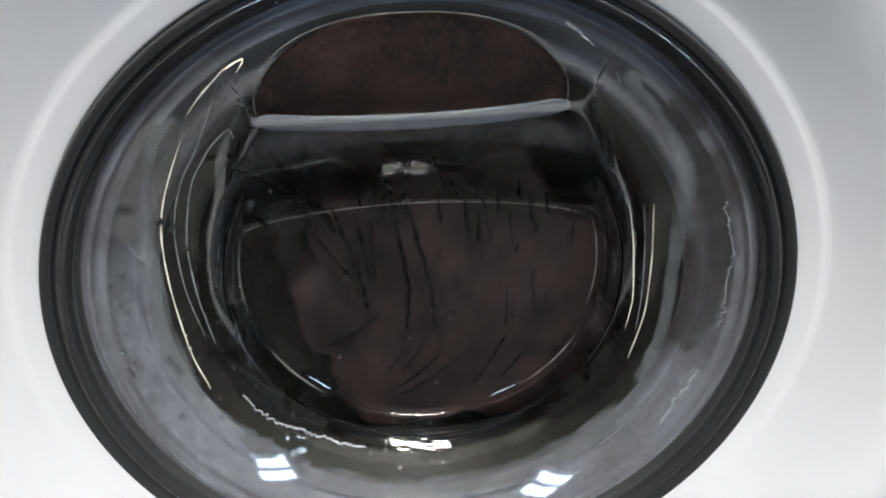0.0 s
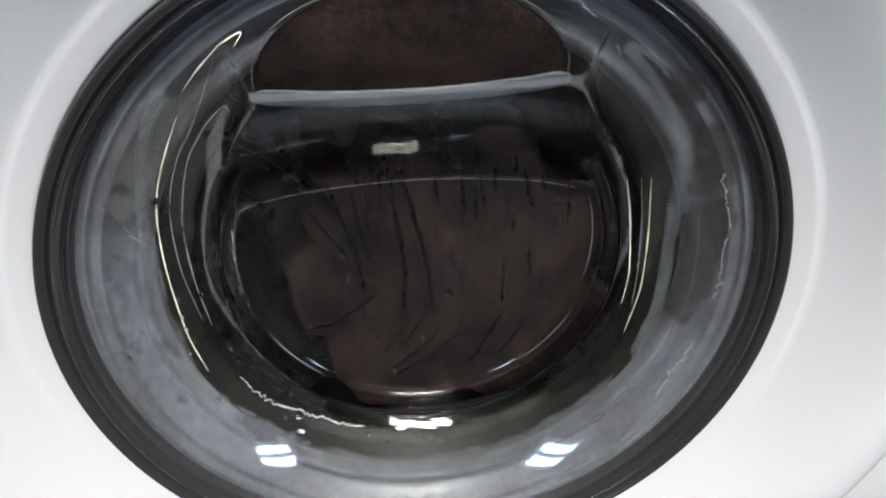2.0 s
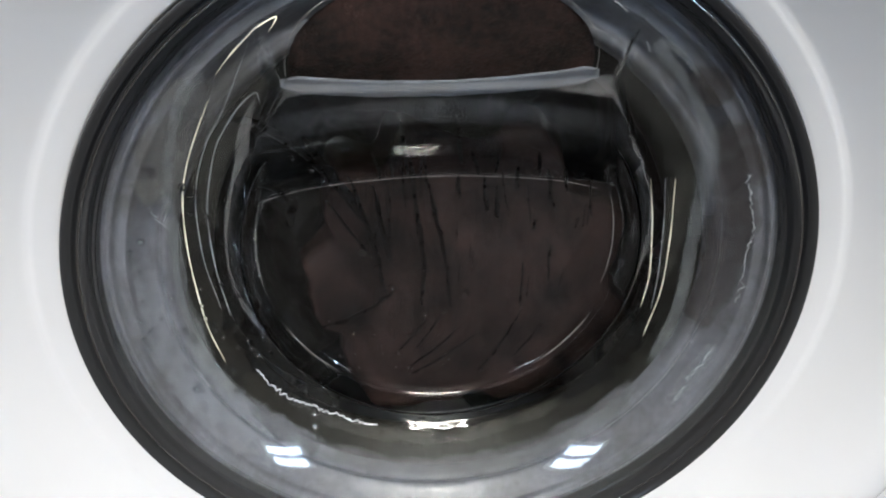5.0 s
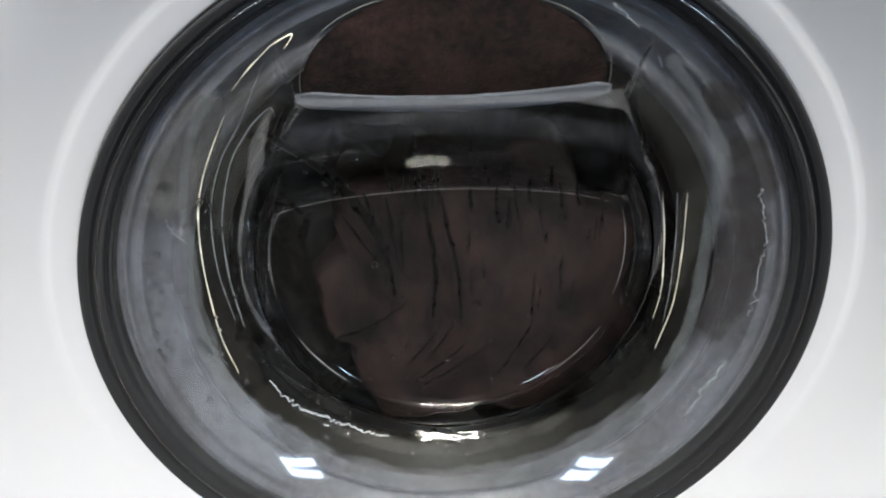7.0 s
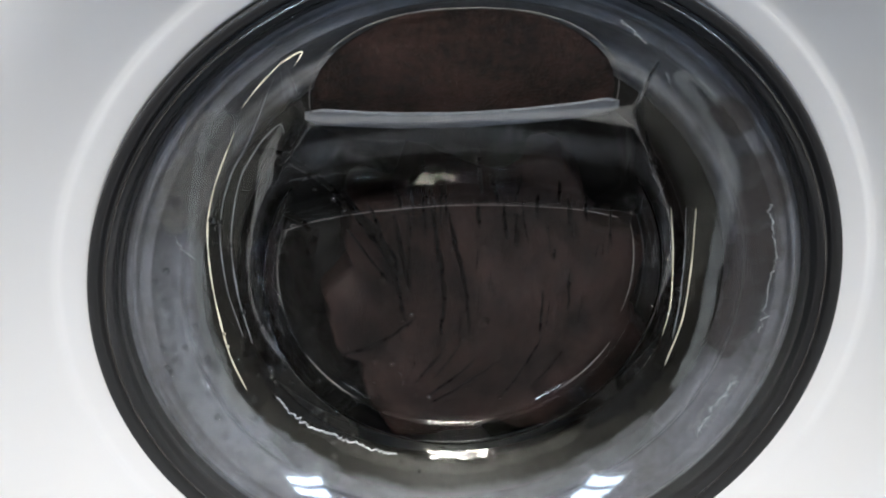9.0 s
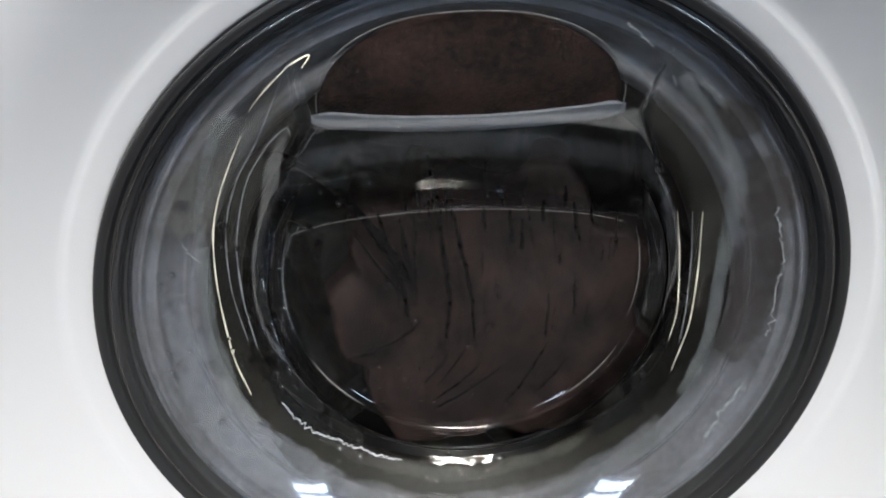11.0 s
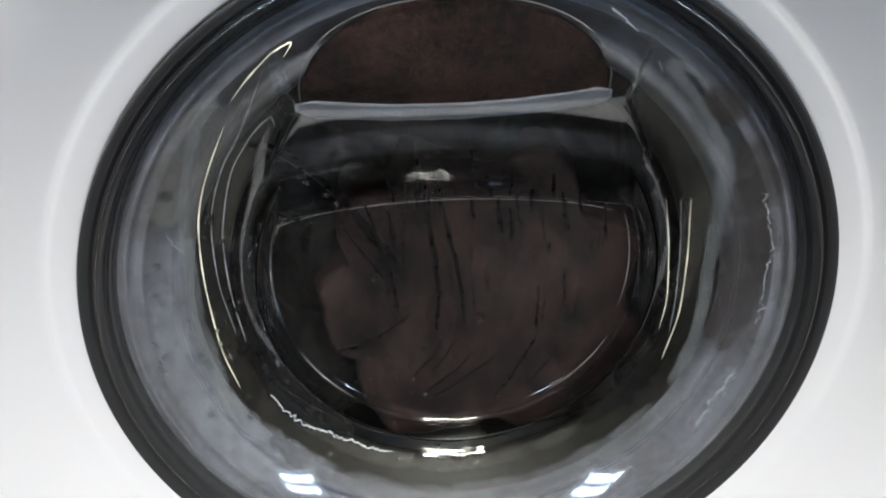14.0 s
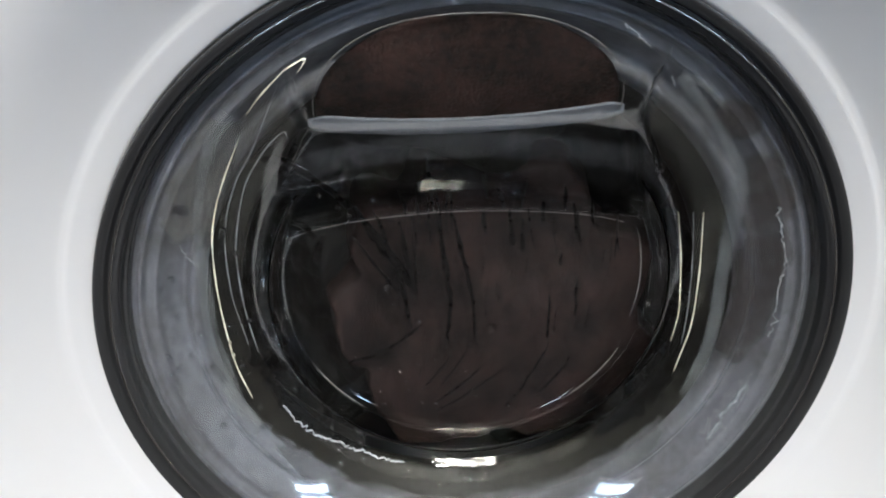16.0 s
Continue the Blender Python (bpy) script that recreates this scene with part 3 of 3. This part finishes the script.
film_strip([(-0.0800, 0.1200), (-0.0960, 0.1060), (-0.1090, 0.0850), (-0.1170, 0.0600), (-0.1210, 0.0300)], (0.008, 0.014, 0.012, 0.008, 0.005), VEIL, "olive veil of dirty water on the glass")
film_strip([(0.0800, 0.1210), (0.0960, 0.1060), (0.1090, 0.0850), (0.1180, 0.0600), (0.1230, 0.0250), (0.1220, -0.0150)], (0.009, 0.014, 0.012, 0.008, 0.006, 0.004), VEIL, "olive veil of dirty water on the glass")
film_strip([(-0.1180, -0.0700), (-0.0960, -0.0990), (-0.0640, -0.1210), (-0.0250, -0.1345), (0.0150, -0.1360), (0.0550, -0.1250), (0.0900, -0.1030), (0.1150, -0.0720)], (0.003, 0.006, 0.007, 0.007, 0.007, 0.007, 0.007, 0.004), SLIME, "grey slime along the inner edge of the gasket")
film_strip([(-0.0980, -0.0770), (-0.0700, -0.1010), (-0.0350, -0.1170), (0.0050, -0.1215), (0.0450, -0.1120), (0.0750, -0.0960)], (0.002, 0.004, 0.004, 0.004, 0.004, 0.002), VEIL, "olive veil of dirty water on the glass")
film_strip([(-0.1150, 0.0350), (-0.1170, 0.0050), (-0.1150, -0.0250), (-0.1050, -0.0530), (-0.0880, -0.0780), (-0.0650, -0.0980)], (0.005, 0.008, 0.009, 0.009, 0.008, 0.004), DARK_MOTTLE, "mottled black film on the wet glass")
film_strip([(0.1170, 0.0100), (0.1170, -0.0250), (0.1080, -0.0530), (0.0920, -0.0760), (0.0700, -0.0960)], (0.004, 0.007, 0.009, 0.008, 0.004), DARK_MOTTLE, "mottled black film on the wet glass")
film_strip([(0.1500, -0.0350), (0.1400, -0.0620), (0.1280, -0.0850)], (0.0030, 0.0050, 0.0030), BLOTCH, "blotchy grey film of suds drying on the glass")


def wavy_edge(points, amp, width, seed, off=0.0):
    path = []
    for i, (x, z) in enumerate(spline(points, 14)):
        q = 1 + (amp * noise.noise(Vector((i * 0.33, seed, 0))) + amp * 0.7 * noise.noise(Vector((i * 0.9, seed, 4)))) / 0.15
        path.append((q * x, q * z))
    widths = [width * (0.12 + 1.9 * abs(noise.noise(Vector((i * 0.45, seed, 9))))) for i in range(len(path))]
    ob = part("water_line", ribbon(path, widths, 0.0004, lambda x, z: on_glass(x, z, off)), SUDS_GLINT)
    return tagged(ob, "wavy pale water line where the gasket meets the glass", "water", "water lines on the glass")


wavy_edge([(0.1434, 0.0634), (0.1499, 0.0451), (0.1537, 0.0327), (0.1535, 0.0225), (0.1551, -0.0011), (0.1543, -0.0117)], 0.0018, 0.00045, 1.0)
wavy_edge([(0.1488, -0.0410), (0.1387, -0.0645), (0.1324, -0.0797)], 0.0020, 0.0006, 6.0)
wavy_edge([(0.0600, 0.1500), (0.0660, 0.1455), (0.0720, 0.1400)], 0.0012, 0.0005, 3.0)
wavy_edge([(0.0850, 0.1270), (0.0880, 0.1220)], 0.0006, 0.0005, 9.0)
wavy_edge([(-0.1400, 0.0560), (-0.1390, 0.0480), (-0.1350, 0.0400)], 0.0010, 0.00025, 8.0)


def zigzag():
    """The jagged bright line of foam low on the hinge side."""
    path = []
    for i, (x, z) in enumerate(spline([(-0.1098, -0.0577), (-0.0990, -0.0749), (-0.0871, -0.0857), (-0.0746, -0.0945), (-0.0550, -0.1059), (-0.0430, -0.1105)], 11)):
        size = 0.5 + 1.3 * abs(noise.noise(Vector((i * 0.23, 7, 2))))
        q = 1 + 0.022 * size * (0.5 - (i * 0.43 + 0.6 * noise.noise(Vector((i * 0.6, 2, 2)))) % 1) * min(1, i / 8)
        path.append((q * x, q * z))
    widths = [0.00032 * (0.4 + 1.4 * abs(noise.noise(Vector((i * 0.5, 3, 1))))) for i in range(len(path))]
    ob = part("foam_line", ribbon(path, widths, 0.0005), FOAM)
    tagged(ob, "jagged white line of foam on the glass", "foam", "water lines on the glass")


zigzag()


def lamp_glint(points, width, mat, label):
    """A thin pale line painted for a lamp reflection at the bowl's side."""
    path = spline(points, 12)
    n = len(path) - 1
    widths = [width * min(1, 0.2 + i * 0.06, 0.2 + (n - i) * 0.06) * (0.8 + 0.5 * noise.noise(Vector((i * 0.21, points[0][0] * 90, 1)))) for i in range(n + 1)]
    return part("lamp_glint", ribbon(path, widths, 0.0006, on_machine), mat, machine, label)


CREAM, THIN = "pale cream line painted as a lamp reflection", "thin grey line painted as a lamp reflection"
lamp_glint([(-0.1054, 0.1048), (-0.1143, 0.0886), (-0.1222, 0.0716), (-0.1277, 0.0533), (-0.1309, 0.0303), (-0.1317, 0.0060), (-0.1298, -0.0227), (-0.1242, -0.0462)], 0.00031, LAMP_GLINT, CREAM)
lamp_glint([(-0.0740, 0.1350), (-0.0704, 0.1405), (-0.0793, 0.1360), (-0.0908, 0.1262), (-0.0997, 0.1166)], 0.00036, LAMP_GLINT, CREAM)
lamp_glint([(-0.0840, 0.1300), (-0.0960, 0.1080), (-0.1030, 0.0960), (-0.1110, 0.0840), (-0.1190, 0.0660), (-0.1240, 0.0450), (-0.1260, 0.0150), (-0.1230, -0.0150)], 0.00022, SUDS_GLINT, THIN)
lamp_glint([(-0.0860, 0.1000), (-0.0868, 0.1055), (-0.0947, 0.0994), (-0.1011, 0.0914), (-0.1083, 0.0803), (-0.1151, 0.0621), (-0.1204, 0.0394), (-0.1220, 0.0078), (-0.1192, -0.0217)], 0.00026, SUDS_GLINT, THIN)
lamp_glint([(0.1175, 0.0536), (0.1222, 0.0188), (0.1225, -0.0169), (0.1161, -0.0473)], 0.00031, LAMP_GLINT, CREAM)
lamp_glint([(0.1136, 0.0525), (0.1184, 0.0248), (0.1204, -0.0071), (0.1190, -0.0300)], 0.00022, SUDS_GLINT, THIN)
lamp_glint([(0.1078, 0.0509), (0.1139, 0.0232), (0.1168, -0.0085), (0.1144, -0.0305)], 0.00028, LAMP_GLINT, CREAM)


def facet_edge():
    """Painted highlight on the moulded edge between facet and flat end of the bowl."""
    path = spline([(-0.0975, 0.0352), (-0.0768, 0.0400), (-0.0457, 0.0431), (0.0044, 0.0443), (0.0616, 0.0405), (0.0880, 0.0350)], 14)
    widths = [0.00024 * (0.55 + 0.7 * abs(noise.noise(Vector((i * 0.15, 4, 4))))) for i in range(len(path))]
    part("edge_line", ribbon(path, widths, 0.0002, lambda x, z: on_machine(x, z, 0.0001)), LINE, glass, "pale painted highlight along the moulded edge")


facet_edge()


def edge_line(a0, a1, r, width):
    """A pale stretch of painted highlight along the moulded edge of the bowl's end."""
    n = 36
    path = [(r * math.cos(radians(a0 + (a1 - a0) * i / n)), r * math.sin(radians(a0 + (a1 - a0) * i / n))) for i in range(n + 1)]
    widths = [width * min(1, 0.1 + i * 0.1, 0.1 + (n - i) * 0.1) for i in range(n + 1)]
    bm = ribbon(path, widths, 0.0002, lambda x, z: on_glass(x, z, 0.0001) - Vector((0, 0, ZC)))
    part("edge_line", bm, EDGE_GLINT, glass, "pale painted highlight along the moulded edge")


edge_line(160, 190, 0.1060, 0.00030)
edge_line(-16, 19, 0.1008, 0.00030)
edge_line(206, 232, 0.1060, 0.00026)
edge_line(304, 332, 0.1040, 0.00026)


def motions():
    def bead(ob, rows):
        walk(ob, [(t, Matrix.Translation(on_glass(x, z, -2 * BACK - 0.0002))) for t, x, z in rows])

    bead(runner, ((0, -0.0090, 0.0330), (4.2, -0.0084, 0.0275), (6.5, -0.0079, 0.0241), (8.0, -0.0066, 0.0190), (10.5, -0.0043, 0.0138), (12.5, -0.0039, 0.0094), (14.0, -0.0036, 0.0075), (16.0, -0.0017, 0.0019)))
    bead(bubble, ((0, -0.1250, 0.0640), (4.2, -0.1250, 0.0635), (7.0, -0.1245, 0.0620), (11.0, -0.1225, 0.0593), (16.0, -0.1218, 0.0578)))
    bead(falling, ((0, 0.0028, -0.0272), (0.5, 0.0028, -0.0276), (1.2, 0.0018, -0.0370), (2.0, 0.0008, -0.0440), (16.0, 0.0006, -0.0446)))
    slide = []
    for t, x, z in ((0, -0.0790, 0.0790), (4.2, -0.0750, 0.0720), (7.0, -0.0700, 0.0625), (10.3, -0.0640, 0.0520), (13.0, -0.0630, 0.0505), (16.0, -0.0625, 0.0495)):
        slide.append((t, pose(x, 0.0700 + BACK, z + ZC) @ pose(0, 0, 0, 0, -30, 0)))
    walk(sliding, slide)


motions()
